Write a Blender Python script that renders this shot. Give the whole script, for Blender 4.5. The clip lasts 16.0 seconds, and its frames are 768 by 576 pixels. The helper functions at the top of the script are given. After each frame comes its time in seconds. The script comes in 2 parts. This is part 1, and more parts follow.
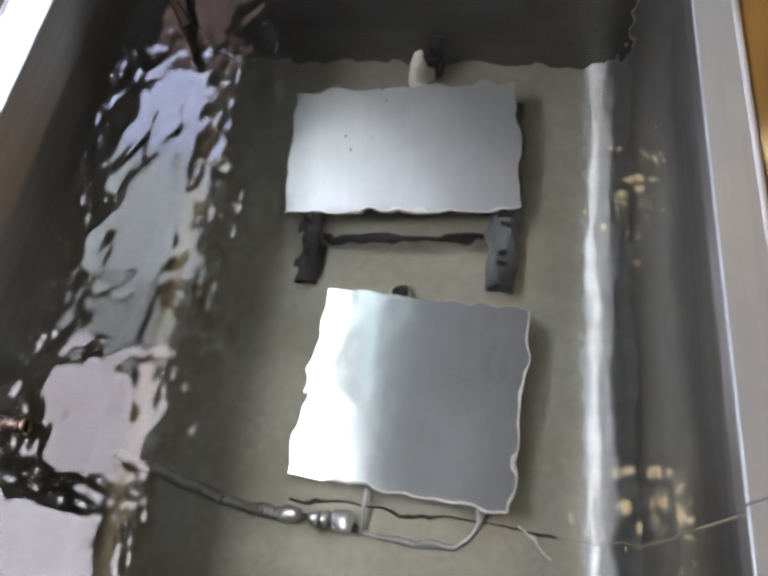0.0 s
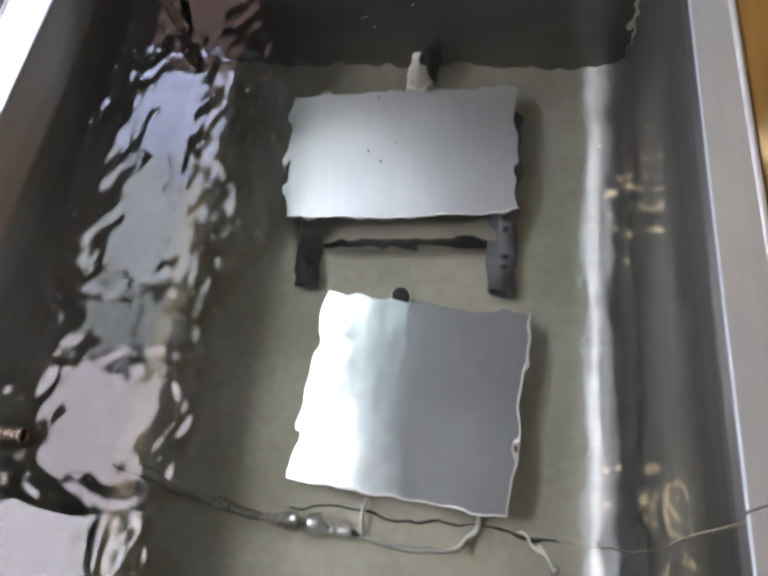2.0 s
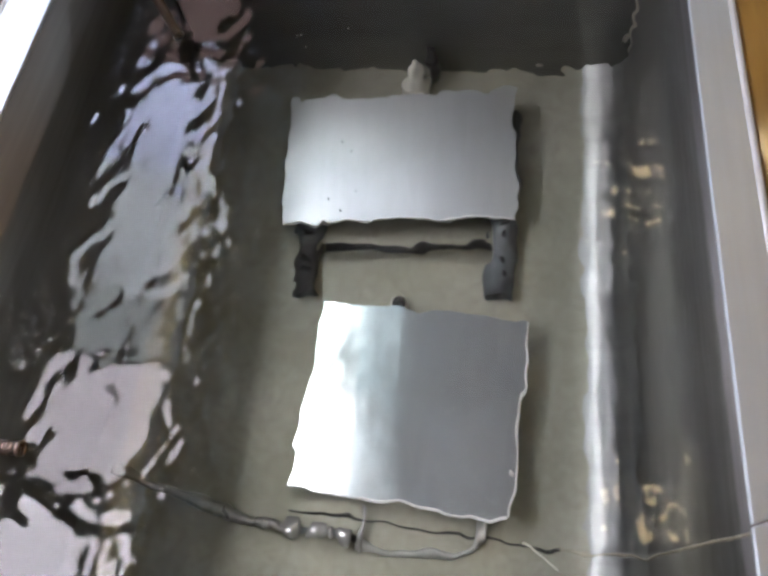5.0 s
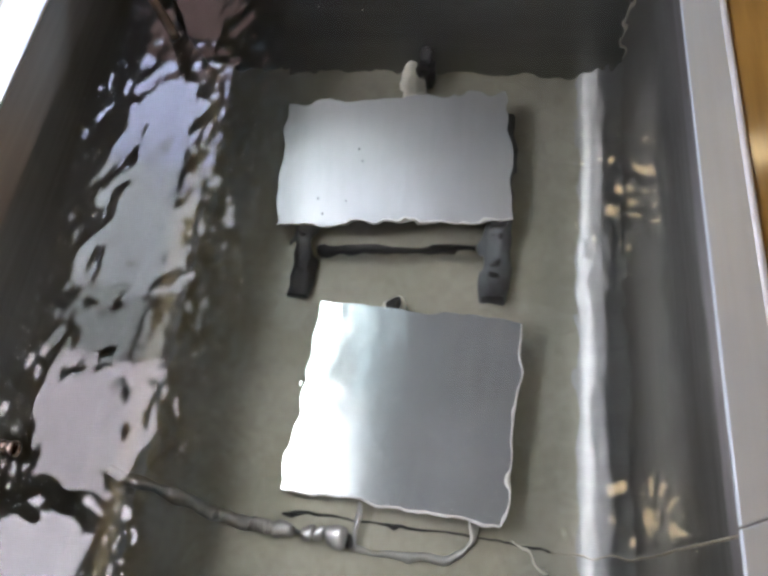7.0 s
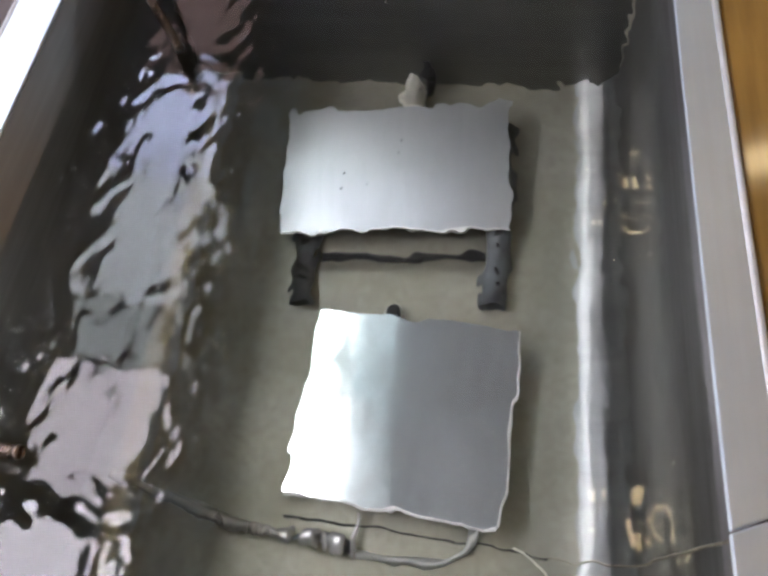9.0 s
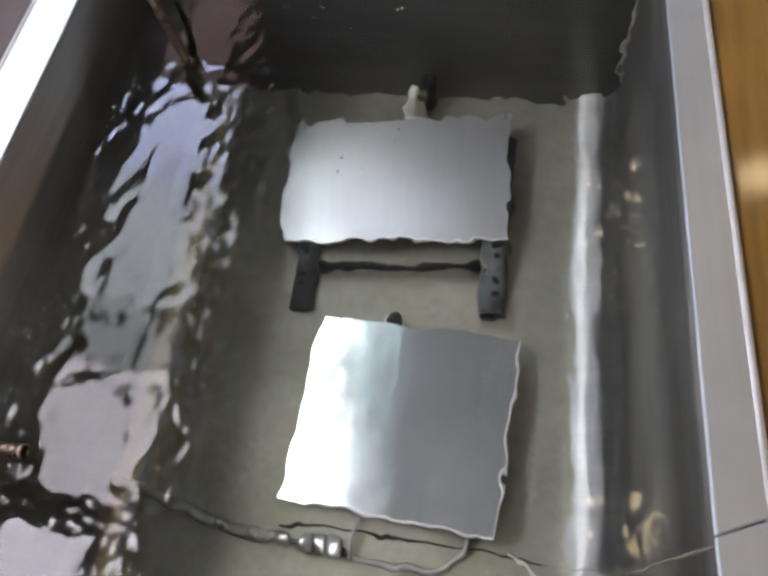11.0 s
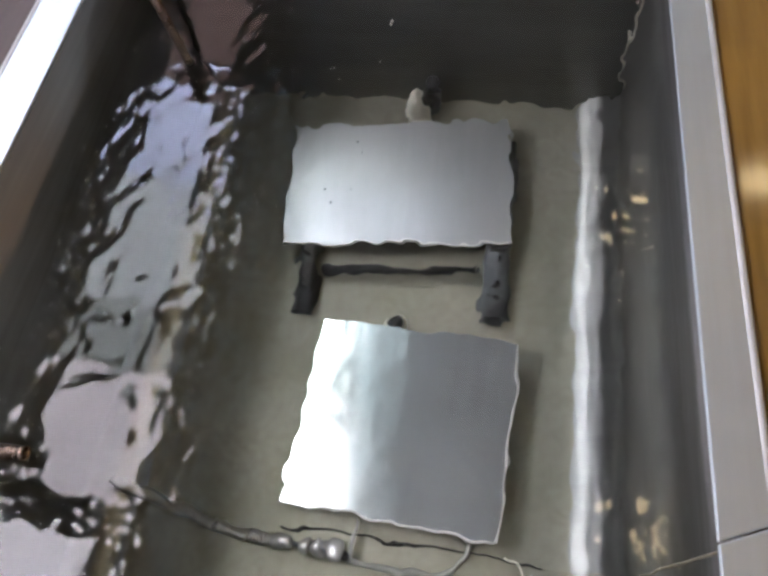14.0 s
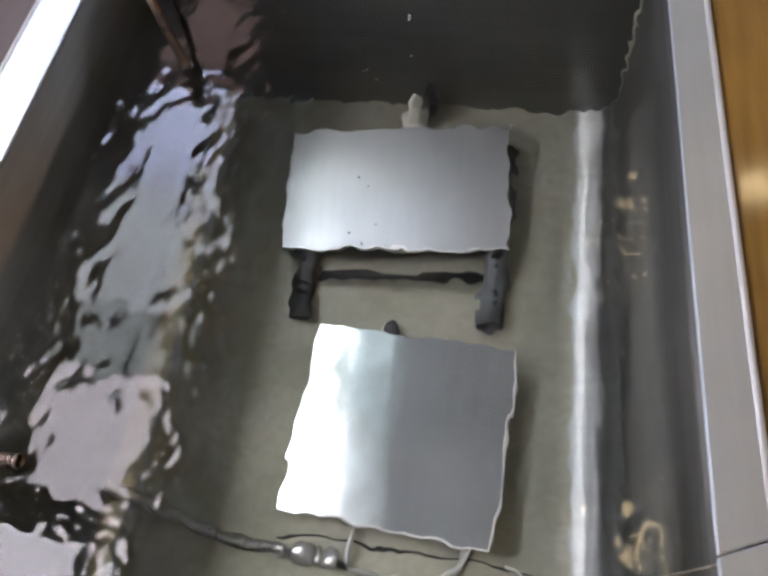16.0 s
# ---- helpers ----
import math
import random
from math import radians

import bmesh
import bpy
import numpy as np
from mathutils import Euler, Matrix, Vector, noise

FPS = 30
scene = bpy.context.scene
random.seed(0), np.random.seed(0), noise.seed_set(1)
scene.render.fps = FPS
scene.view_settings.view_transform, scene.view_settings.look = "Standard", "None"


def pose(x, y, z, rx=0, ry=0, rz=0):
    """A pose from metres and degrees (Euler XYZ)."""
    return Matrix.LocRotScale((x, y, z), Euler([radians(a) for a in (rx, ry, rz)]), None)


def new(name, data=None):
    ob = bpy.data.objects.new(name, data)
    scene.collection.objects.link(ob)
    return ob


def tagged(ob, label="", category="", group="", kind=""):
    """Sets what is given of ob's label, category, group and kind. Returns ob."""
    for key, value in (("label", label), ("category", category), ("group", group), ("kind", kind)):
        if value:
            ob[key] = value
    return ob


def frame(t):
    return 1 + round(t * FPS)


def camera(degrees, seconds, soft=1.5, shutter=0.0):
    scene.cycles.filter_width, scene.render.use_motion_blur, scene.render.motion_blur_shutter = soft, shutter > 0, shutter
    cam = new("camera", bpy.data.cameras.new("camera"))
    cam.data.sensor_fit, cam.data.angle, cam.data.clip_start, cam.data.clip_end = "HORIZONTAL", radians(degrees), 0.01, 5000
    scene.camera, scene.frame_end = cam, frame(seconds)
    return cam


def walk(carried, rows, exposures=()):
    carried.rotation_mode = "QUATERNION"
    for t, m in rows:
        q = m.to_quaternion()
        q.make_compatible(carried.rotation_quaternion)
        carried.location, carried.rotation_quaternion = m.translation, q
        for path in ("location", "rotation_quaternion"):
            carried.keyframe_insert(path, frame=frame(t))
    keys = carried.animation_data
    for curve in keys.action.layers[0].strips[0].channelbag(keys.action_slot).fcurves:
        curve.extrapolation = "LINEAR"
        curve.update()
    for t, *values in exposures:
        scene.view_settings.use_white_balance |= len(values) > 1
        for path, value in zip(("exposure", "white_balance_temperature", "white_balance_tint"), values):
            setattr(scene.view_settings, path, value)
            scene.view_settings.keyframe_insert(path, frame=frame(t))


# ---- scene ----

# ---------------------------------------------------------------- camera
PATH = [
    (0.0, 0.1399, -0.0050, 1.3425, 27.03, 6.04, 6.80),
    (0.5, 0.1417, -0.0031, 1.3440, 27.01, 6.20, 6.65),
    (1.0, 0.1459, -0.0009, 1.3434, 26.93, 6.49, 6.59),
    (1.5, 0.1436, -0.0011, 1.3433, 27.03, 6.29, 6.60),
    (2.0, 0.1439, 0.0005, 1.3416, 27.11, 6.46, 6.51),
    (2.5, 0.1432, 0.0003, 1.3426, 27.04, 6.44, 6.37),
    (3.0, 0.1427, 0.0004, 1.3427, 27.03, 6.35, 6.50),
    (3.5, 0.1416, 0.0027, 1.3416, 26.92, 6.34, 6.48),
    (4.0, 0.1398, 0.0058, 1.3428, 26.86, 6.41, 6.17),
    (6.5, 0.1426, 0.0114, 1.3424, 27.07, 6.27, 6.15),
    (7.0, 0.1423, 0.0098, 1.3457, 27.00, 5.89, 6.29),
    (7.5, 0.1463, 0.0055, 1.3484, 27.31, 6.06, 6.45),
    (8.0, 0.1497, 0.0042, 1.3502, 27.45, 6.25, 6.41),
    (8.5, 0.1494, 0.0055, 1.3504, 27.62, 6.41, 6.19),
    (9.0, 0.1487, 0.0059, 1.3536, 27.67, 6.19, 6.60),
    (11.5, 0.1547, -0.0034, 1.3642, 28.75, 6.01, 7.35),
    (12.0, 0.1545, -0.0018, 1.3628, 28.73, 5.92, 7.45),
    (12.5, 0.1525, -0.0028, 1.3634, 28.80, 5.73, 7.48),
    (13.0, 0.1531, -0.0035, 1.3640, 28.79, 5.87, 7.51),
    (13.5, 0.1505, -0.0038, 1.3641, 28.86, 5.74, 7.49),
    (14.0, 0.1510, -0.0016, 1.3640, 28.87, 5.78, 7.56),
    (14.5, 0.1527, -0.0005, 1.3646, 28.94, 5.83, 7.60),
    (15.0, 0.1521, 0.0001, 1.3634, 29.05, 5.71, 7.67),
    (15.5, 0.1517, 0.0029, 1.3639, 28.98, 5.67, 7.67),
    (16.0, 0.1504, 0.0039, 1.3632, 29.09, 5.52, 7.68),
]
cam = camera(58.0, 16.0, soft=3.2)
walk(cam, [(t, pose(x, y, z, rx, ry, rz)) for t, x, y, z, rx, ry, rz in PATH], exposures=[(0.0, 0.22, 6150, 5.5), (9.2, 0.25, 6150, 5.5), (11.3, 0.12, 6150, 5.5), (16.0, 0.12, 6150, 5.5)])

# plan, in metres
TX, Y0, Y1 = 0.30, -0.14, 0.753     # inside of the rim
XL, XR = -0.304, 0.316              # the walls below it
RIM, WATER, BED = 0.90, 0.84, 0.415  # heights
CEIL = 2.62

# ---------------------------------------------------------------- world
world = bpy.data.worlds.new("world")
scene.world = world
world.use_nodes = True
world.node_tree.nodes["Background"].inputs[0].default_value = (0.55, 0.6, 0.7, 1)
world.node_tree.nodes["Background"].inputs[1].default_value = 0.05


# ---------------------------------------------------------------- materials
def mat(name, base, rough=0.5, metal=0.0, vary=0.25, grain=40.0, stain=5.0, bump=0.15, stretch=(1, 1, 1), depth=0.001, tint=None, rvary=0.12):
    """A surface with stains (large) and grain (fine, stretched along an axis) in colour, gloss and relief."""
    m = bpy.data.materials.new(name)
    m.use_nodes = True
    nt = m.node_tree
    b = nt.nodes["Principled BSDF"]
    tc = nt.nodes.new("ShaderNodeTexCoord")
    mp = nt.nodes.new("ShaderNodeMapping")
    mp.inputs["Scale"].default_value = stretch
    nt.links.new(tc.outputs["Object"], mp.inputs[0])
    n1, n2 = nt.nodes.new("ShaderNodeTexNoise"), nt.nodes.new("ShaderNodeTexNoise")
    n1.inputs["Scale"].default_value, n1.inputs["Detail"].default_value = stain, 5
    n2.inputs["Scale"].default_value, n2.inputs["Detail"].default_value = grain, 6
    nt.links.new(tc.outputs["Object"], n1.inputs["Vector"])
    nt.links.new(mp.outputs[0], n2.inputs["Vector"])
    r1, r2 = nt.nodes.new("ShaderNodeValToRGB"), nt.nodes.new("ShaderNodeValToRGB")
    dark = tint or tuple(c * (1 - vary) for c in base)
    r1.color_ramp.elements[0].position, r1.color_ramp.elements[1].position = 0.35, 0.68
    r1.color_ramp.elements[0].color, r1.color_ramp.elements[1].color = (*dark, 1), (*base, 1)
    g = 1 - vary * 0.7
    r2.color_ramp.elements[0].position, r2.color_ramp.elements[1].position = 0.3, 0.7
    r2.color_ramp.elements[0].color, r2.color_ramp.elements[1].color = (g, g, g, 1), (1, 1, 1, 1)
    mx = nt.nodes.new("ShaderNodeMixRGB")
    mx.blend_type, mx.inputs[0].default_value = "MULTIPLY", 1.0
    nt.links.new(n1.outputs[0], r1.inputs[0])
    nt.links.new(n2.outputs[0], r2.inputs[0])
    nt.links.new(r1.outputs[0], mx.inputs[1])
    nt.links.new(r2.outputs[0], mx.inputs[2])
    nt.links.new(mx.outputs[0], b.inputs["Base Color"])
    mr = nt.nodes.new("ShaderNodeMapRange")
    mr.inputs["To Min"].default_value, mr.inputs["To Max"].default_value = rough + rvary, max(0.03, rough - rvary)
    nt.links.new(n1.outputs[0], mr.inputs["Value"])
    nt.links.new(mr.outputs[0], b.inputs["Roughness"])
    b.inputs["Metallic"].default_value = metal
    if bump:
        bp = nt.nodes.new("ShaderNodeBump")
        bp.inputs["Strength"].default_value, bp.inputs["Distance"].default_value = bump, depth
        nt.links.new(n2.outputs[0], bp.inputs["Height"])
        nt.links.new(bp.outputs[0], b.inputs["Normal"])
    return m


def brushed(m, amount):
    """Brush marks round the bend, so that highlights stretch along the tank."""
    nt = m.node_tree
    b = nt.nodes["Principled BSDF"]
    tg = nt.nodes.new("ShaderNodeTangent")
    tg.direction_type, tg.axis = "RADIAL", "Y"
    nt.links.new(tg.outputs[0], b.inputs["Tangent"])
    b.inputs["Anisotropic"].default_value, b.inputs["Anisotropic Rotation"].default_value = amount, 0.25
    return m


def glow(name, colour, strength):
    m = bpy.data.materials.new(name)
    m.use_nodes = True
    b = m.node_tree.nodes["Principled BSDF"]
    b.inputs["Base Color"].default_value = (0.8, 0.8, 0.8, 1)
    b.inputs["Emission Color"].default_value, b.inputs["Emission Strength"].default_value = (*colour, 1), strength
    return m


def water_mat():
    m = bpy.data.materials.new("water")
    m.use_nodes = True
    b = m.node_tree.nodes["Principled BSDF"]
    b.inputs["Base Color"].default_value = (0.86, 0.89, 0.82, 1)
    b.inputs["Roughness"].default_value, b.inputs["IOR"].default_value = 0.0, 1.333
    b.inputs["Transmission Weight"].default_value = 1.0
    return m


# one tank steel in lighter and darker copies: light and shade in the colour
STEEL = brushed(mat("basin_steel", (0.46, 0.475, 0.48), 0.38, 0.88, 0.25, 60, 4.5, 0.05, (0.06, 1, 0.06), 0.0004, tint=(0.38, 0.385, 0.37), rvary=0.04), 0.93)
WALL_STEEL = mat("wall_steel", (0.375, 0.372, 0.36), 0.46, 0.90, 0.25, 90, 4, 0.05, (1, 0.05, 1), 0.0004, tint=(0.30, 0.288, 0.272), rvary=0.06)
# floor copy, paler and less metallic: the light it takes is in the colour
BED_STEEL = mat("lit_bed_steel", (0.42, 0.405, 0.335), 0.40, 0.52, 0.3, 140, 7, 0.03, (1, 1, 1), 0.0004, tint=(0.31, 0.305, 0.235))
# end-plate copy: base darkened to carry the shade on the far wall
END_STEEL_SHADED = mat("end_steel_shaded", (0.25, 0.25, 0.23), 0.50, 1.0, 0.3, 60, 4, 0.06, (0.06, 1, 1), 0.0005, tint=(0.17, 0.17, 0.15), rvary=0.06)
# blue-white base: the cool bright light on the rim is put into colour
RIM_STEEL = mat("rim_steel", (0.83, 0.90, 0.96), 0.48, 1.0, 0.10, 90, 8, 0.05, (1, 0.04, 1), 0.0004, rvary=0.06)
PLATE = mat("brushed_plate", (0.74, 0.765, 0.775), 0.12, 1.0, 0.10, 120, 9, 0.05, (1, 0.03, 1), 0.0004, rvary=0.04)
PLATE_B = mat("brushed_plate_dull", (0.55, 0.56, 0.58), 0.30, 1.0, 0.10, 120, 9, 0.05, (1, 0.03, 1), 0.0004, rvary=0.02)
# near-white: the highlight lines on rim and plate edges are put into colour
EDGE = mat("edge_highlight", (0.86, 0.86, 0.84), 0.5, 0.3, 0.1, 80, 20, 0.1)
DARK_TUBE = mat("blackened_tube", (0.19, 0.21, 0.22), 0.5, 0.1, 0.45, 70, 25, 0.4, depth=0.002, tint=(0.07, 0.07, 0.07))
BLACK = mat("black_rubber", (0.02, 0.02, 0.02), 0.5, 0.0, 0.3, 60, 20, 0.2)
CHROME = mat("nickel_fitting", (0.97, 0.96, 0.95), 0.25, 0.7, 0.08, 60, 30, 0.05, rvary=0.04)
BRAID = mat("hose_grey", (0.66, 0.65, 0.60), 0.32, 0.5, 0.3, 300, 40, 0.5)
GREY_TUBE = mat("grey_tube", (0.66, 0.67, 0.63), 0.34, 0.6, 0.25, 90, 30, 0.1)
WHITE = mat("white_plastic", (0.90, 0.88, 0.77), 0.4, 0.0, 0.12, 60, 30, 0.1)
COPPER = mat("brown_pipe", (0.50, 0.40, 0.33), 0.27, 0.9, 0.35, 90, 30, 0.15, tint=(0.34, 0.26, 0.21), rvary=0.04)
WOOD = mat("golden_wood", (0.42, 0.235, 0.05), 0.10, 0.0, 0.35, 18, 4, 0.1, (6, 0.5, 1), 0.0008, rvary=0.03)
WOOD_DARK = mat("dark_wood", (0.16, 0.11, 0.09), 0.4, 0.0, 0.35, 18, 4, 0.1, (6, 0.5, 1), 0.0008)
PLASTER = mat("plaster", (0.80, 0.81, 0.83), 0.9, 0.0, 0.12, 30, 2, 0.1)
# unseen wall, its brown chosen to throw warm light onto the tank
WARM_WALL = mat("warm_wall", (0.68, 0.42, 0.19), 0.85, 0.0, 0.2, 30, 2, 0.1)
CEILING = mat("ceiling_paint", (0.81, 0.845, 0.875), 0.9, 0.0, 0.1, 30, 2, 0.1)
TILE = mat("floor_tile", (0.52, 0.52, 0.53), 0.6, 0.0, 0.25, 30, 3, 0.1)
WELD = mat("weld_bead", (0.50, 0.45, 0.34), 0.5, 0.2, 0.4, 200, 60, 0.5)
SCRATCH = mat("pale_wire", (0.75, 0.72, 0.6), 0.4, 0.3, 0.1, 60, 30, 0.1)
TRIM = mat("white_frame", (0.75, 0.75, 0.75), 0.5, 0.0, 0.08, 40, 10, 0.05)
LAMP_BLUE = glow("lamp_cool", (0.69, 0.70, 1.0), 15.0)
LAMP_GREY = glow("lamp_neutral", (0.92, 0.93, 1.0), 10.5)
LAMP_DIM = glow("lamp_dimmed", (0.96, 0.98, 1.0), 6.0)
LAMP_PINK = glow("lamp_pink", (1.0, 0.88, 0.96), 15.0)
LAMP_PALE = glow("lamp_pale_pink", (1.0, 0.90, 0.98), 21.0)
# added glow, no known lamp: gives the near plate its blue band
SIDE_GLOW = glow("side_glow", (0.64, 0.85, 1.0), 0.75)
# added glow for the reddish reflection on the water; its source is unknown
RED_GLOW = glow("red_glow", (1.0, 0.64, 0.60), 1.7)
BULB = glow("bulb_warm", (1.0, 0.72, 0.40), 16.0)
# fill light for the rim, shone through the added window
FILL_GLOW = glow("fill_glow", (0.80, 0.90, 1.0), 0.7)
WATER_MAT = water_mat()
GLASS = bpy.data.materials.new("glass")
GLASS.use_nodes = True
GLASS.node_tree.nodes["Principled BSDF"].inputs["Transmission Weight"].default_value = 1.0
GLASS.node_tree.nodes["Principled BSDF"].inputs["Roughness"].default_value = 0.0


# ---------------------------------------------------------------- building helpers
def finish(bm, smooth=False):
    bmesh.ops.recalc_face_normals(bm, faces=bm.faces)
    for f in bm.faces:
        f.smooth = smooth
    return bm


def mesh_of(name, bm, material):
    me = bpy.data.meshes.new(name)
    bm.to_mesh(me)
    bm.free()
    me.materials.append(material)
    return me


def thing(name, bm, material, label="", category="", group="", kind=""):
    return tagged(new(name, mesh_of(name, bm, material)), label, category, group, kind)


def part(name, bm, material, parent, label=""):
    ob = new(name, mesh_of(name, bm, material))
    ob.parent = parent
    return tagged(ob, label)


def empty(name, m, label="", category="", group="", kind=""):
    ob = new(name)
    ob.empty_display_size = 0.05
    ob.matrix_world = m
    return tagged(ob, label, category, group, kind)


def box(x0, x1, y0, y1, z0, z1, bevel=0.0, seg=2, bm=None):
    bm2 = bmesh.new()
    bmesh.ops.create_cube(bm2, size=1)
    for v in bm2.verts:
        v.co = Vector(((x0 + x1) / 2 + v.co.x * (x1 - x0), (y0 + y1) / 2 + v.co.y * (y1 - y0), (z0 + z1) / 2 + v.co.z * (z1 - z0)))
    if bevel:
        bmesh.ops.bevel(bm2, geom=bm2.edges[:], offset=bevel, segments=seg, affect="EDGES", profile=0.5)
    if bm is None:
        return finish(bm2)
    me = bpy.data.meshes.new("tmp")
    bm2.to_mesh(me)
    bm2.free()
    bm.from_mesh(me)
    bpy.data.meshes.remove(me)
    return finish(bm)


def smooth_line(points, n=8):
    """A curve through the points, Catmull-Rom."""
    p = [Vector(q) for q in points]
    p = [2 * p[0] - p[1]] + p + [2 * p[-1] - p[-2]]
    out = []
    for i in range(1, len(p) - 2):
        a, b, c, d = p[i - 1:i + 3]
        for k in range(n):
            t = k / n
            out.append(0.5 * (2 * b + (c - a) * t + (2 * a - 5 * b + 4 * c - d) * t * t + (3 * b - 3 * c + d - a) * t ** 3))
    return out + [p[-2]]


def tube(line, radius, seg=12, cap=True, bm=None, turn=0.0):
    """A tube along a line of points; radius is a number or a function of 0..1."""
    bm = bm or bmesh.new()
    line = [Vector(p) for p in line]
    rings, up = [], None
    for i, p in enumerate(line):
        d = (line[min(i + 1, len(line) - 1)] - line[max(i - 1, 0)]).normalized()
        if up is None:
            up = d.orthogonal().normalized()
        up = (up - d * up.dot(d)).normalized()
        side = d.cross(up)
        r = radius(i / (len(line) - 1)) if callable(radius) else radius
        rings.append([bm.verts.new(p + r * (math.cos(a) * up + math.sin(a) * side)) for a in [2 * math.pi * (k + turn) / seg for k in range(seg)]])
    for a, b in zip(rings, rings[1:]):
        for k in range(seg):
            bm.faces.new((a[k], a[(k + 1) % seg], b[(k + 1) % seg], b[k]))
    if cap:
        bm.faces.new(rings[0][::-1])
        bm.faces.new(rings[-1])
    return finish(bm, True)


def hollow(line, r_out, r_in, seg=16):
    """An open-ended pipe with a wall, straight."""
    a, b = Vector(line[0]), Vector(line[-1])
    d = (b - a).normalized()
    up = d.orthogonal().normalized()
    side = d.cross(up)
    bm = bmesh.new()
    rings = []
    for p, r in ((a, r_in), (a, r_out), (b, r_out), (b, r_in)):
        rings.append([bm.verts.new(p + r * (math.cos(t) * up + math.sin(t) * side)) for t in [2 * math.pi * k / seg for k in range(seg)]])
    for i in range(4):
        p, q = rings[i], rings[(i + 1) % 4]
        for k in range(seg):
            bm.faces.new((p[k], p[(k + 1) % seg], q[(k + 1) % seg], q[k]))
    return finish(bm, True)


# ---------------------------------------------------------------- room
# unseen room, kept small and pale to bounce light onto the tank
def room():
    f = bmesh.new()
    box(-1.95, 1.75, -1.3, 3.5, -0.1, 0.0, bm=f)
    thing("floor", f, TILE, "pale grey tiled floor of the room", "floor", kind="structure")
    thing("ceiling", box(-1.95, 1.75, -1.3, 3.5, CEIL + 0.03, CEIL + 0.13), CEILING, "plain pale painted ceiling with lights", "ceiling", kind="structure")
    thing("wall_west", box(-2.05, -1.95, -1.3, 3.5, 0, CEIL + 0.03), PLASTER, "plain grey plaster wall", "wall", kind="structure")
    thing("wall_east", box(1.75, 1.85, -1.3, 3.5, 0, CEIL + 0.03), WARM_WALL, "unseen warm brown wall, for warm bounce light", "wall", kind="structure")
    n = bmesh.new()
    wx0, wx1, wz0, wz1 = 0.15, 1.65, 1.05, 2.25
    for a in ((-2.05, wx0, 0, CEIL + 0.03), (wx1, 1.85, 0, CEIL + 0.03), (wx0, wx1, 0, wz0), (wx0, wx1, wz1, CEIL + 0.03)):
        box(a[0], a[1], 3.5, 3.6, a[2], a[3], bm=n)
    thing("wall_north", n, PLASTER, "plain grey plaster wall with an added window", "wall", kind="structure")
    # unseen window, added only to let fill light reach rim and counter
    win = empty("added_window", pose((wx0 + wx1) / 2, 3.55, wz0), "wide window with a white frame, added to light the rim", "window", kind="structure")
    hw, ht, fw = (wx1 - wx0) / 2, wz1 - wz0, 0.05
    fr = bmesh.new()
    for a in ((-hw, -hw + fw, 0, ht), (hw - fw, hw, 0, ht), (-hw + fw, hw - fw, 0, fw), (-hw + fw, hw - fw, ht - fw, ht), (-0.025, 0.025, fw, ht - fw)):
        box(a[0], a[1], -0.03, 0.03, a[2], a[3], bm=fr)
    part("window_frame", fr, TRIM, win)
    for a in ((-hw + fw, -0.025), (0.025, hw - fw)):
        g = part("pane", box(a[0], a[1], -0.003, 0.003, fw, ht - fw), GLASS, win)
        g.visible_shadow = False
    part("window_sill", box(-hw - 0.04, hw + 0.04, -0.13, -0.03, -0.03, -0.002, 0.004), TRIM, win)
    thing("backdrop", box(-0.6, 2.4, 4.0, 4.02, 0.4, 3.0), FILL_GLOW, "pale glowing sheet behind the added window, for fill light", "sky", kind="structure")
    thing("wall_south", box(-2.05, 1.85, -1.4, -1.3, 0, CEIL + 0.03), PLASTER, "plain grey plaster wall", "wall", kind="structure")


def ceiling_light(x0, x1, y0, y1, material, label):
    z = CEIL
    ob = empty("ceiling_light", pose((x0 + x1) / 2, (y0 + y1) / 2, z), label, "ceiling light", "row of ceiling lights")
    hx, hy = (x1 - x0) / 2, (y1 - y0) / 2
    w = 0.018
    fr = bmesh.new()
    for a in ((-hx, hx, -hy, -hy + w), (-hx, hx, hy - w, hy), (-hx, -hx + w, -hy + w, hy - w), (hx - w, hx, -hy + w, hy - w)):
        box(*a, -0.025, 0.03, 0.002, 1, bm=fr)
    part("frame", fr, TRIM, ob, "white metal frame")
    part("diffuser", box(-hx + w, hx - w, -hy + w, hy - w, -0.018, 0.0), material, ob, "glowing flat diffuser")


def downlight(x, y):
    ob = empty("downlight", pose(x, y, CEIL), "small round warm downlight in the ceiling", "downlight", "row of warm downlights")
    part("trim_ring", hollow(((0, 0, -0.012), (0, 0, 0.03)), 0.082, 0.069, 24), TRIM, ob)
    part("bulb", tube(((0, 0, -0.004), (0, 0, 0.02)), 0.068, 20), BULB, ob, "glowing warm bulb face")


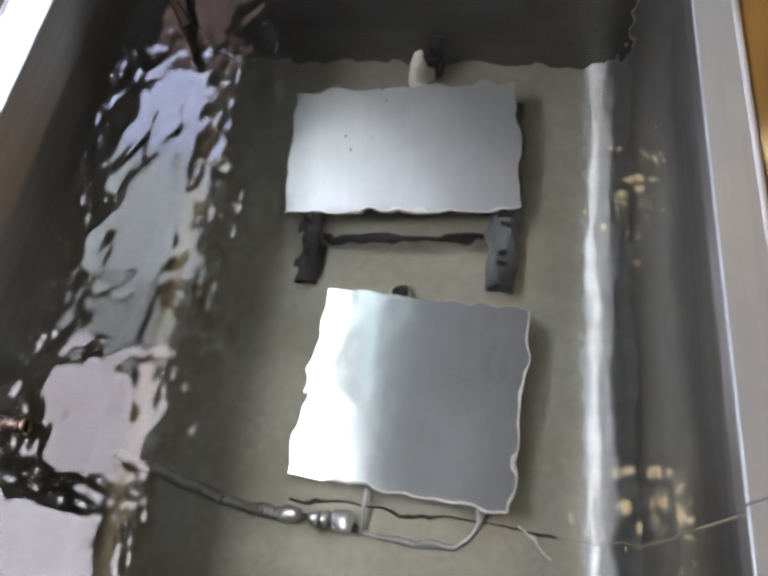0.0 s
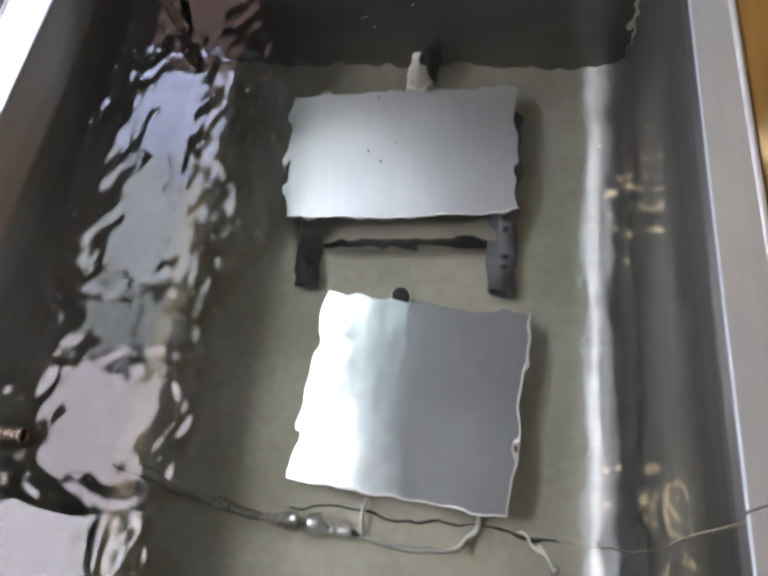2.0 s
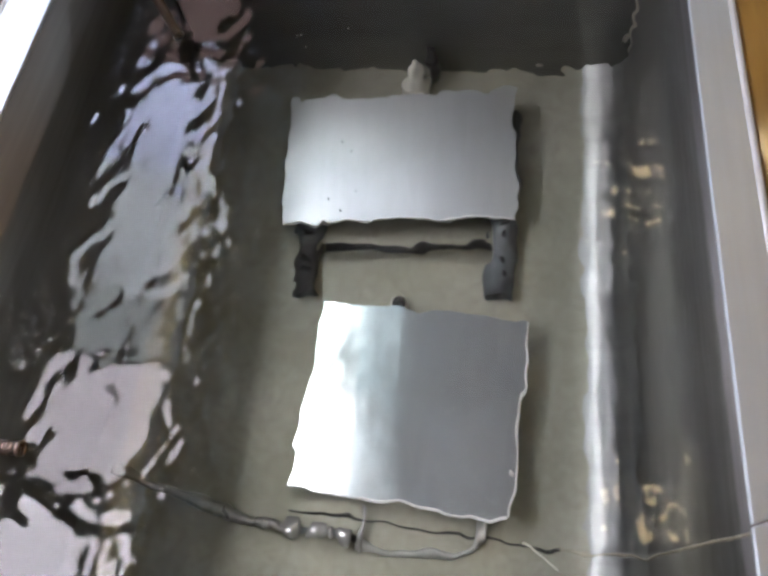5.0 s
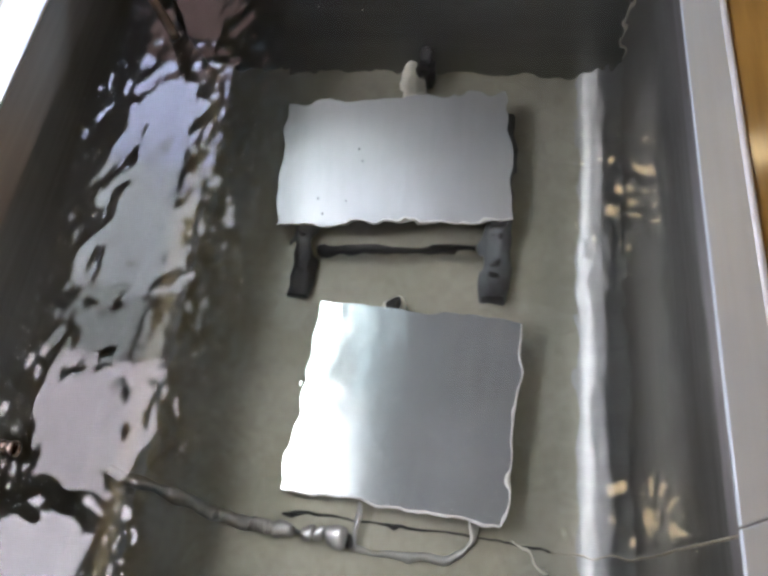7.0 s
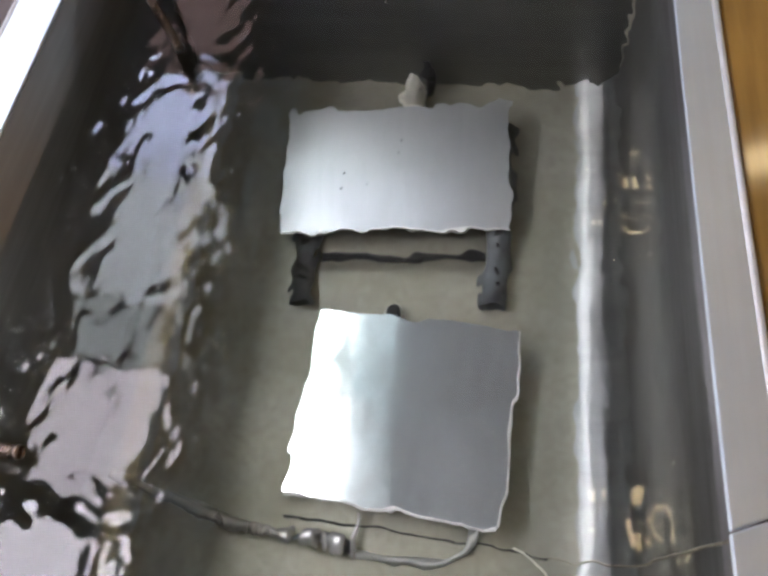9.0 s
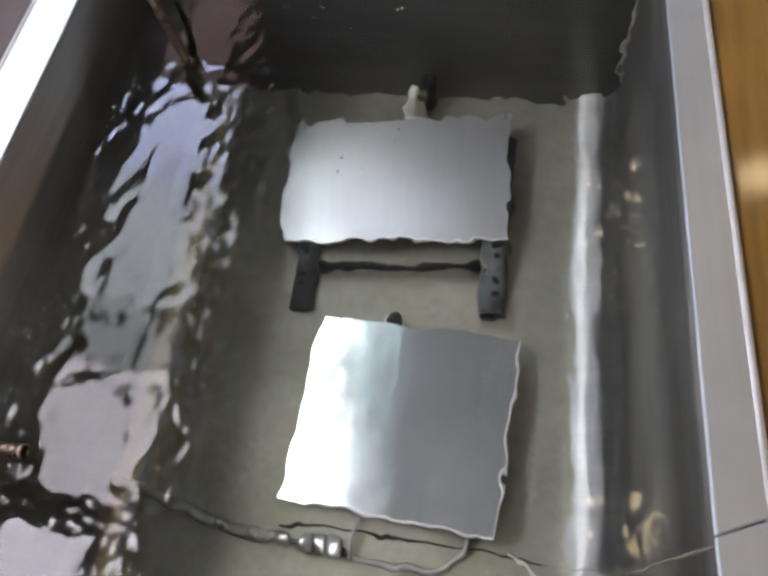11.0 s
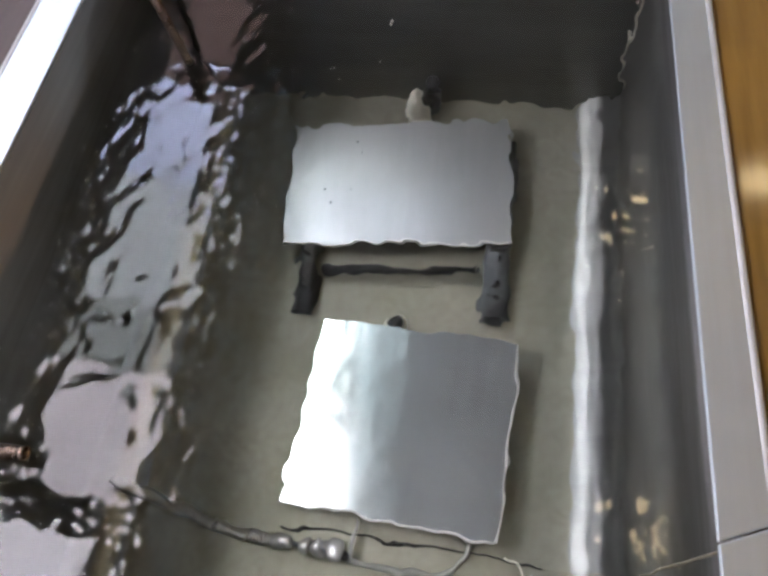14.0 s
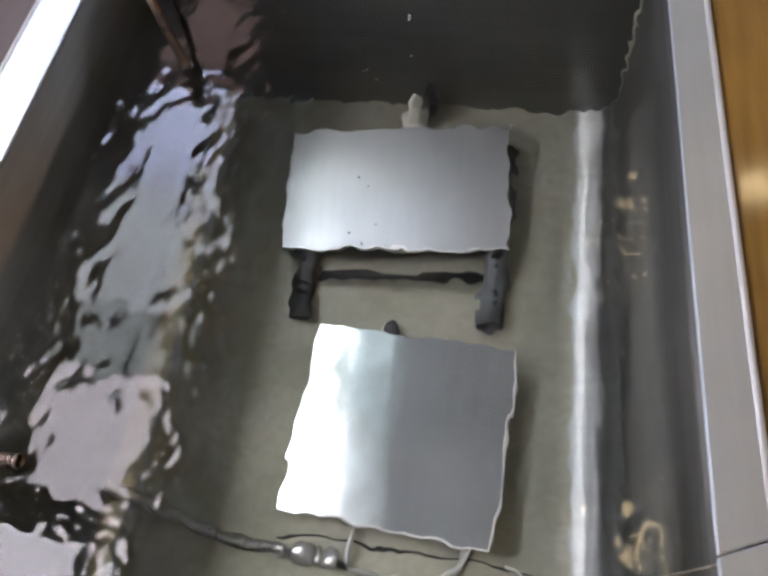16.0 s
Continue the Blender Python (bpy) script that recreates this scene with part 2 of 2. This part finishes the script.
# ---------------------------------------------------------------- tank
def sheet(profile, y0, y1, thick):
    """A bent sheet: an x-z profile swept along y, with thickness."""
    bm = bmesh.new()
    pr = [Vector((x, 0, z)) for x, z in profile]
    nor = []
    for i in range(len(pr)):
        d = (pr[min(i + 1, len(pr) - 1)] - pr[max(i - 1, 0)]).normalized()
        nor.append(Vector((d.z, 0, -d.x)))
    rows = []
    for y in (y0, y1):
        inner = [bm.verts.new(p + Vector((0, y, 0))) for p in pr]
        outer = [bm.verts.new(p - m * thick + Vector((0, y, 0))) for p, m in zip(pr, nor)]
        rows.append((inner, outer))
    (a, ao), (b, bo) = rows
    for i in range(len(pr) - 1):
        bm.faces.new((a[i], a[i + 1], b[i + 1], b[i]))
        bm.faces.new((ao[i], bo[i], bo[i + 1], ao[i + 1]))
        bm.faces.new((a[i], ao[i], ao[i + 1], a[i + 1]))
        bm.faces.new((b[i], b[i + 1], bo[i + 1], bo[i]))
    for k in (0, -1):
        bm.faces.new((a[k], b[k], bo[k], ao[k]))
    finish(bm)
    for f in bm.faces:
        f.smooth = abs(f.normal.y) < 0.5
    for e in bm.edges:
        e.smooth = len(e.link_faces) == 2 and e.calc_face_angle() < 0.5
    return bm


def tank():
    ob = empty("steel_tank", pose(0, 0.31, 0), "brushed stainless steel tank full of rippling water, set in a counter", "tank")
    at = lambda bm: (bmesh.ops.translate(bm, verts=bm.verts, vec=(0, -0.31, 0)), bm)[1]
    # lower corners: a wide shallow bend, then a tight one up into the wall
    bend = math.radians(28)
    R1, R2 = 0.115, 0.042

    def cove(x_wall, side):
        flat = x_wall - side * (R1 * math.sin(bend) + R2 * (1 - math.sin(bend)))
        pts = [(flat + side * R1 * math.sin(a), BED + R1 * (1 - math.cos(a))) for a in [bend * k / 8 for k in range(9)]]
        cx, cz = x_wall - side * R2, BED + R1 * (1 - math.cos(bend)) + R2 * math.cos(bend)
        return pts + [(cx + side * R2 * math.sin(a), cz - R2 * math.cos(a)) for a in [bend + (math.pi / 2 - bend) * k / 8 for k in range(1, 9)]]

    left, right = cove(XL, -1), cove(XR, 1)
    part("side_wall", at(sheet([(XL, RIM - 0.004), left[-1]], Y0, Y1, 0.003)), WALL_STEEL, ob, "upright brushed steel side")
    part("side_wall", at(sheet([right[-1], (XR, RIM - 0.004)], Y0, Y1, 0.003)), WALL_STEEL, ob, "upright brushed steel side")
    part("corner_bend", at(sheet(left[:2:-1], Y0, Y1, 0.003)), STEEL, ob, "shiny rounded lower bend")
    part("corner_bend", at(sheet(right[3:], Y0, Y1, 0.003)), STEEL, ob, "shiny rounded lower bend")
    part("bed", at(sheet(left[3::-1] + right[:4], Y0, Y1, 0.003)), BED_STEEL, ob, "mottled olive-grey steel floor, its brightness put into the colour")
    part("end_plate", at(box(XL - 0.003, XR + 0.003, Y1, Y1 + 0.003, BED - 0.003, RIM - 0.004)), END_STEEL_SHADED, ob)
    part("end_plate", at(box(XL - 0.003, XR + 0.003, Y0 - 0.003, Y0, BED - 0.003, RIM - 0.004)), END_STEEL_SHADED, ob)

    def rim(x0, x1, y0, y1):
        return at(box(x0, x1, y0, y1, RIM - 0.004, RIM, 0.0016, 3))
    for y0, y1 in ((Y0 - 0.04, 0.0862), (0.0872, Y1 + 0.04)):
        bm = rim(TX - 0.001, TX + 0.0335, y0, y1)
        for v in bm.verts:  # the joint runs aslant
            if abs(v.co.y + 0.31 - 0.0867) < 0.004:
                v.co.y += 0.42 * (v.co.x - TX)
        part("rim", bm, RIM_STEEL, ob)
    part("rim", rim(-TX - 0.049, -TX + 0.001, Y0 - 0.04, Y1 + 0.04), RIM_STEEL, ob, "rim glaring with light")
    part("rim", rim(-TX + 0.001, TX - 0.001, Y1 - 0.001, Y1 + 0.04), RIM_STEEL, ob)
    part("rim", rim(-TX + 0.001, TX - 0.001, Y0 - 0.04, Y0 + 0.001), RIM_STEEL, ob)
    for x in (TX + 0.0335, -TX - 0.049):
        part("rolled_edge", at(tube(((x, Y0 - 0.04, RIM - 0.003), (x, Y1 + 0.04, RIM - 0.002)), 0.0036, 12)), EDGE, ob, "rolled outer edge, near-white for its highlight")
    # welds: aslant down the side and up the far corner
    drop = [(XR, RIM - 0.006)] + right[::-1]
    seam = [(x - 0.0030, 0.087 + 0.019 * min(1.0, (RIM - z) / (RIM - BED)), z + 0.0028) for x, z in drop] + [(0.226, 0.106, BED + 0.003)]
    part("weld_seam", at(tube(seam, 0.0013, 6)), WELD, ob, "thin welded seam")
    corner = [(XR - 0.0035, Y1 - 0.001, 0.475 + k * 0.0415) for k in range(11)]
    part("weld_seam", at(tube([(x + random.uniform(-0.0015, 0.0005), y, z) for x, y, z in corner], 0.0023, 6)), SCRATCH, ob, "pale welded corner seam")


def water():
    """A rippled sheet, as wide as the basin with a margin that stays inside its jacket."""
    x0, x1, y0, y1, step = XL - 0.022, XR + 0.020, Y0 - 0.022, Y1 + 0.022, 0.0019
    nx, ny = int((x1 - x0) / step), int((y1 - y0) / step)
    x, y = np.meshgrid(np.linspace(x0, x1, nx + 1), np.linspace(y0, y1, ny + 1))
    rng = np.random.default_rng(5)
    z = np.zeros_like(x)
    for _ in range(90):
        lam = 0.0085 * (8.0 ** rng.random())
        a, ph = rng.random() * 2 * math.pi, rng.random() * 2 * math.pi
        bend = 0.9 * np.sin(13 * x * rng.normal() + 12 * y * rng.normal() + ph)
        patch = 0.75 + 0.5 * np.sin(11 * x * rng.normal() + 10 * y * rng.normal() + 3 * ph)
        k = 2 * math.pi / lam
        z += patch * lam * SLOPE * rng.normal() * np.sin(k * (x * math.cos(a) + y * math.sin(a)) + ph + bend)
    # livelier along the right side, calmer under the inlet
    z *= 1.0 - 0.10 * np.exp(-((x + 0.14) / 0.10) ** 2) + 0.2 / (1 + np.exp(-(x - 0.20) / 0.03))
    z *= 0.60 + 0.40 / (1 + np.exp(-(x + 0.17) / 0.02))
    verts = np.stack([x, y, z], -1).reshape(-1, 3)
    i = np.arange(nx * ny)
    q = (i // nx) * (nx + 1) + i % nx
    faces = np.stack([q, q + 1, q + nx + 2, q + nx + 1], -1)
    me = bpy.data.meshes.new("water")
    me.from_pydata(verts.tolist(), [], faces.tolist())
    me.materials.append(WATER_MAT)
    me.polygons.foreach_set("use_smooth", [True] * len(me.polygons))
    ob = tagged(new("water", me), "clear rippling water filling the steel tank", "water", kind="structure")
    ob.location = (0, 0, WATER)
    ob.visible_shadow = False
    return ob


SLOPE = 0.00090  # steepness of the ripples


def counter():
    g = 0.001
    xl, xr = -TX - 0.0525, TX + 0.037
    ya, yb = Y0 - 0.041, Y1 + 0.041
    for x0, x1, y0, y1, m, label in (
            (xr, 1.1, ya, yb, WOOD, "glossy golden-brown wooden countertop beside the tank"), (-1.1, xl, ya, yb, WOOD_DARK, "dark brown wooden countertop beside the tank"),
            (-1.1, 1.1, yb + g, yb + 0.35, WOOD_DARK, "dark brown wooden countertop behind the tank"), (-1.1, 1.1, ya - 0.10, ya - g, WOOD_DARK, "dark brown wooden countertop before the tank")):
        top = empty("countertop", pose((x0 + x1) / 2, (y0 + y1) / 2, 0.855), label, "countertop", "countertops round the tank")
        hx, hy = (x1 - x0) / 2, (y1 - y0) / 2
        part("board", box(-hx, hx, -hy, hy, 0.012, 0.038, 0.004), m, top)
        part("underlay", box(-hx + 0.004, hx - 0.004, -hy + 0.002, hy - 0.002, 0, 0.012), WOOD_DARK, top)
    base = bmesh.new()
    for a in ((xr + 0.003, 1.08, ya, yb), (-1.08, xl - 0.003, ya, yb), (-1.08, 1.08, yb + 0.002, yb + 0.33), (-1.08, 1.08, ya - 0.08, ya - 0.002)):
        box(*a, 0.0, 0.854, bm=base)
    box(xl, xr, ya, yb, 0.0, BED - 0.004, bm=base)
    thing("counter_base", base, WOOD_DARK, "dark wooden base under the counter and tank", "cabinet")


# ---------------------------------------------------------------- things in the water
PLATE_POSE = pose(0.0140, 0.5845, 0.4645, 4.8, -3.3, 3.0)  # the far plate


def slab(sx, sy, thick):
    """A sheet cut a little unevenly."""
    bm = box(-sx / 2, sx / 2, -sy / 2, sy / 2, -thick, 0)
    bmesh.ops.subdivide_edges(bm, edges=[e for e in bm.edges if abs((e.verts[0].co - e.verts[1].co).z) < 1e-6], cuts=7, use_grid_fill=True)
    for v in bm.verts:
        v.co.x += 0.0012 * noise.noise((v.co.y * 25, v.co.x * 25, 3))
        v.co.y += 0.0012 * noise.noise((v.co.x * 25, v.co.y * 25, 9))
    return finish(bm)


def plates():
    # far plate on its two tubes
    m1 = PLATE_POSE
    p1 = empty("metal_plate", m1, "brushed steel plate resting on two dark tubes under water", "plate", "plates in the tank")
    part("sheet", slab(0.312, 0.187, 0.004), PLATE_B, p1)
    p1b = box(-0.156, 0.156, -0.0952, -0.0934, -0.0045, 0.0006)
    part("front_edge", p1b, EDGE, p1, "cut edge, near-white for its bright line")
    # near plate on four short feet
    m2 = pose(0.0575, 0.2525, 0.4515, 1.4, -4.4, -4.0)
    p2 = empty("metal_plate", m2, "mirror-bright brushed steel plate on short feet under water", "plate", "plates in the tank")
    part("sheet", slab(0.2565, 0.232, 0.005), PLATE, p2)
    part("side_edge", box(0.1268, 0.1297, -0.116, 0.116, -0.0065, 0.0010, 0.0008, 1), EDGE, p2, "cut edge, near-white for its bright line")
    part("front_edge", box(-0.1268, 0.1268, -0.1178, -0.1158, -0.0055, 0.0007), EDGE, p2, "cut edge, near-white for its bright line")
    for x in (-0.11, 0.11):
        for y in (-0.09, 0.09):
            h = (m2 @ Vector((x, y, -0.005))).z - BED
            part("foot", tube(((x, y, -0.0045), (x, y, -0.005 - h + 0.0006)), 0.006, 10), DARK_TUBE, p2)
    knob = empty("round_knob", pose(0.032, 0.379, BED), "small black round knob behind the bright plate", "knob")
    part("stem", tube(((0, 0, 0), (0, 0, 0.024)), 0.005, 10), GREY_TUBE, knob)
    part("ring", hollow(((0, 0, 0.0225), (0, 0, 0.0265)), 0.0135, 0.0106, 20), WHITE, knob, "white ring")
    part("cap", tube(((0, 0, 0.022), (0, 0, 0.025), (0, 0, 0.034), (0, 0, 0.037)), lambda t: 0.008 if t in (0.0, 1.0) else 0.0105, 16), BLACK, knob)


def stand():
    ob = empty("tube_stand", pose(0.03, 0.5, BED), "dark blackened tube stand with a cross rod, holding a plate", "stand")
    o = Vector((0.03, 0.5, BED))
    for xa, xb, ya, r in ((-0.095, -0.102, 0.390, 0.0150), (0.157, 0.160, 0.398, 0.0182)):
        a, b = Vector((xa, ya, BED + r)) - o, Vector((xb, 0.665, BED + r)) - o
        t = part("tube", hollow((a, b), r, r - 0.004, 18), DARK_TUBE, ob, "open-ended blackened tube")
        for k in (0.1, 0.16, 0.3):
            p = a.lerp(b, k)
            part("lug", tube((p + Vector((0, 0, r - 0.001)), p + Vector((0, 0, r + 0.003))), 0.004, 8), BLACK, t)
    under = lambda x, y: (PLATE_POSE @ Vector((x - 0.014, y - 0.5845, -0.004))).z
    for x, r in ((-0.100, 0.0150), (0.1585, 0.0182)):
        for y in (0.50, 0.64):
            part("pad", box(x - o.x - 0.008, x - o.x + 0.008, y - o.y - 0.010, y - o.y + 0.010, 2 * r - 0.002, under(x, y) - BED - 0.0002), BLACK, ob, "black rubber pad")
    part("cross_rod", tube(((-0.107, -0.046, 0.022), (-0.02, -0.044, 0.022), (0.108, -0.034, 0.022)), 0.0056, 10), BLACK, ob, "thin black cross rod")


def drain():
    ob = empty("drain_nozzle", pose(0.028, 0.712, BED), "white plastic nozzle standing on the tank floor", "nozzle")
    prof = [(0.0, 0.019), (0.005, 0.019), (0.008, 0.014), (0.026, 0.0155), (0.036, 0.0165), (0.050, 0.0125), (0.075, 0.009), (0.095, 0.006)]
    part("body", tube([(0, 0, h) for h, _ in prof], lambda t: prof[round(t * 7)][1], 16), WHITE, ob)
    part("collar", hollow(((0, 0, 0.026), (0, 0, 0.034)), 0.0185, 0.014, 16), WHITE, ob)
    # black post put in place of the shadow beside the nozzle
    pipe = empty("shadow_post", pose(0.048, 0.737, BED), "dark post standing in for the shadow beside the nozzle", "pipe")
    part("tube", tube([(0, 0, h) for h in (0, 0.03, 0.06, 0.085)], 0.0085, 12), BLACK, pipe)
    part("shadow_band", hollow(((0, 0, 0.05), (0, 0, 0.058)), 0.0105, 0.0087, 12), BLACK, pipe)


def hose():
    ob = empty("water_hose", pose(-0.08, 0.11, BED), "grey hose with nickel fittings lying on the tank floor", "hose")
    o = Vector((-0.08, 0.11, BED))
    L = lambda pts: [Vector(p) - o for p in pts]
    z = BED + 0.008
    line = smooth_line([(-0.285, 0.147, z + 0.014), (-0.238, 0.132, z), (-0.186, 0.1205, z - 0.002), (-0.140, 0.109, z), (-0.109, 0.104, z + 0.004)], 10)
    ribs = smooth_line(line[::4] + [line[-1]], 9)
    part("hose", tube(L(ribs), lambda t: 0.0068 if round(t * (len(ribs) - 1)) % 2 else 0.0049, 12), BRAID, ob, "ribbed dark grey hose")
    # ferrule with ridges
    a, b = Vector((-0.106, 0.1040, z + 0.004)), Vector((-0.0765, 0.1022, z + 0.005))
    n = 25
    part("ferrule", tube(L([a.lerp(b, k / n) for k in range(n + 1)]), lambda t: 0.0068 if round(t * n) % 4 < 2 else 0.0054, 14), CHROME, ob, "ridged metal ferrule")
    spec = [(-0.0765, -0.0570, 0.0118), (-0.0568, -0.0445, 0.0046), (-0.0443, -0.0270, 0.0125), (-0.0268, -0.0242, 0.0060), (-0.0240, -0.0165, 0.0098), (-0.0163, -0.0147, 0.0060), (-0.0145, 0.0045, 0.0128)]
    for x0, x1, r in spec:
        y = lambda x: 0.1025 - 0.06 * (x + 0.087)
        m = 10
        pts = [(x0 + (x1 - x0) * k / m, y(x0 + (x1 - x0) * k / m), z + 0.005 + 0.10 * (x0 + (x1 - x0) * k / m + 0.087)) for k in range(m + 1)]
        bm = tube(L(pts), lambda t: 0.82 * r * (0.6 + 0.45 * max(0.0, 1 - abs(2 * t - 1) ** 3) ** 0.5), 14)
        part("nut" if r > 0.009 else "coupling", bm, CHROME if r > 0.009 else DARK_TUBE, ob)
    part("sleeve", tube(L([(0.005, 0.0965, z + 0.011), (0.012, 0.0945, z + 0.005)]), 0.0045, 12), BLACK, ob, "black end sleeve")
    u = smooth_line([(0.010, 0.0935, z + 0.002), (0.045, 0.088, z), (0.085, 0.0875, z), (0.122, 0.090, z), (0.1405, 0.104, z + 0.002), (0.146, 0.128, z + 0.006), (0.147, 0.15, z + 0.008)], 8)
    part("bent_tube", tube(L(u), 0.0038, 12), GREY_TUBE, ob, "bent grey metal tube")
    part("pin", tube(L([(0.0125, 0.088, z + 0.006), (0.0145, 0.105, z + 0.010), (0.018, 0.134, z + 0.016)]), 0.0029, 10), CHROME, ob, "bright straight pin")
    # thin strand drawn for the dark line along the plate's near side
    cable = empty("thin_dark_strand", pose(-0.02, 0.12, BED), "thin dark strand, drawn for a dark line by the plate", "cable")
    o2 = Vector((-0.02, 0.12, BED))
    pts = smooth_line([(-0.075, 0.118, BED + 0.004), (-0.02, 0.1205, BED + 0.004), (0.03, 0.119, BED + 0.004), (0.09, 0.1135, BED + 0.004), (0.15, 0.117, BED + 0.004), (0.19, 0.110, BED + 0.004), (0.226, 0.106, BED + 0.004)], 8)
    part("wire", tube([p - o2 for p in pts], 0.0015, 8), BLACK, cable)
    w = empty("loose_wire", pose(0.21, 0.1, BED + 0.003), "short pale loose wire on the tank floor", "wire")
    part("strand", tube([(-0.019, 0.014, 0.0016), (-0.008, 0.008, 0.0016), (0.004, -0.004, 0.0016), (0.017, -0.017, 0.0016)], 0.0016, 8), WHITE, w)


def pipes():
    ob = empty("inlet_pipe", pose(-0.22, 0.785, RIM), "brown metal pipe bent over the rim into the water", "pipe")
    o = Vector((-0.22, 0.785, RIM))
    pts = [(-0.196, 0.551, 0.826), (-0.200, 0.553, 0.86), (-0.205, 0.557, 0.89), (-0.213, 0.569, 0.920), (-0.229, 0.61, 0.938), (-0.266, 0.69, 0.936), (-0.307, 0.77, 0.914), (-0.335, 0.84, 0.901), (-0.375, 0.95, 0.8985)]
    line = [p - o for p in smooth_line(pts, 8)]
    part("tube", tube(line, 0.0052, 18), COPPER, ob)
    part("end_ring", hollow((line[0], line[1]), 0.0062, 0.0047, 18), BLACK, ob)
    part("clamp", hollow((line[50], line[52]), 0.0066, 0.0053, 18), CHROME, ob)
    co = empty("corrugated_pipe", pose(-TX, 0.1035, 0.8485), "brown corrugated metal pipe coming through the tank side", "pipe")
    n = 160
    part("tube", tube([(-0.02 + 0.1125 * k / n, -0.0, 0) for k in range(n + 1)], lambda t: 0.0056 + 0.0009 * math.sin(t * n * math.pi / 2), 16), COPPER, co, "ridged brown pipe")
    part("end_ring", hollow(((0.0905, 0, 0), (0.095, 0, 0)), 0.0066, 0.005, 16), COPPER, co)


room()
ceiling_light(-1.46, -1.08, 2.23, 2.95, RED_GLOW, "dim red-brown glow panel, added for a reddish reflection")
ceiling_light(-1.46, -1.10, 1.66, 2.22, LAMP_BLUE, "cool bluish-white flat ceiling light panel")
ceiling_light(-1.43, -1.00, 1.06, 1.65, LAMP_GREY, "neutral white flat ceiling light panel")
ceiling_light(-1.42, -1.02, 0.80, 1.05, LAMP_DIM, "dimmed grey flat ceiling light panel")
ceiling_light(-1.43, -0.97, 0.32, 0.79, LAMP_PINK, "pinkish-white flat ceiling light panel")
ceiling_light(-1.54, -1.00, -0.34, 0.26, LAMP_PALE, "wide bright pinkish-white flat ceiling light panel")
ceiling_light(-0.89, -0.74, -0.34, 2.2, SIDE_GLOW, "narrow dim bluish glow strip, added for the plate's blue band")
for yy in (-0.75, 0.41, 1.57):
    downlight(0.71, yy)
downlight(1.11, 1.73)
tank()
counter()
plates()
stand()
drain()
hose()
pipes()
surface = water()


def bubbles():
    """A few small bubbles afloat by the far wall."""
    rng = random.Random(4)
    bm = bmesh.new()
    for _ in range(6):
        r = rng.uniform(0.0008, 0.0017)
        bmesh.ops.create_icosphere(bm, subdivisions=2, radius=r, matrix=Matrix.Translation((rng.uniform(-0.06, 0.05), rng.uniform(-0.05, 0.05), r * 0.4)))
    ob = thing("bubbles", finish(bm, True), WHITE, "small white bubbles afloat on the water", "bubbles", kind="stuff")
    ob.location = (0.01, 0.62, WATER)
    return ob


foam = bubbles()


def specks():
    """Dark flakes afloat between the plates."""
    rng = random.Random(9)
    bm = bmesh.new()
    for _ in range(5):
        m = Matrix.Translation((rng.uniform(-0.03, 0.03), rng.uniform(-0.06, 0.05), 0.0012)) @ pose(0, 0, 0, rng.uniform(-15, 15), 0, rng.uniform(0, 180)) @ Matrix.Diagonal((1.0, 0.55, 0.25, 1))
        bmesh.ops.create_icosphere(bm, subdivisions=2, radius=rng.uniform(0.0010, 0.0018), matrix=m)
    ob = thing("floating_specks", finish(bm, True), BLACK, "tiny dark flakes afloat on the water", "debris", kind="stuff")
    ob.location = (0.03, 0.39, WATER)
    return ob


flakes = specks()


def motions():
    # the rippled sheet sways and drifts
    rows = []
    for k in range(81):
        t = k * 0.2
        x = 0.011 * math.sin(2 * math.pi * t / 1.37) + 0.006 * math.sin(2 * math.pi * t / 3.9 + 1)
        y = 0.010 * math.sin(2 * math.pi * t / 1.73 + 0.7) + 0.007 * math.sin(2 * math.pi * t / 4.7)
        rows.append((t, pose(x, y, WATER + 0.0006 * math.sin(2 * math.pi * t / 2.3), 0, 0, 0.25 * math.sin(2 * math.pi * t / 2.9))))
    walk(surface, rows)
    drift = []
    for k in range(33):
        t = k * 0.5
        drift.append((t, pose(0.01 + 0.03 * math.sin(t * 0.9), 0.60 + 0.03 * math.sin(t * 0.63 + 2), WATER, 0, 0, 40 * math.sin(t * 0.5))))
    walk(foam, drift)
    walk(flakes, [(k * 0.5, pose(0.03 + 0.016 * math.sin(k * 0.41), 0.392 + 0.03 * math.sin(k * 0.29 + 1), WATER, 0, 0, 30 * math.sin(k * 0.23))) for k in range(33)])


motions()
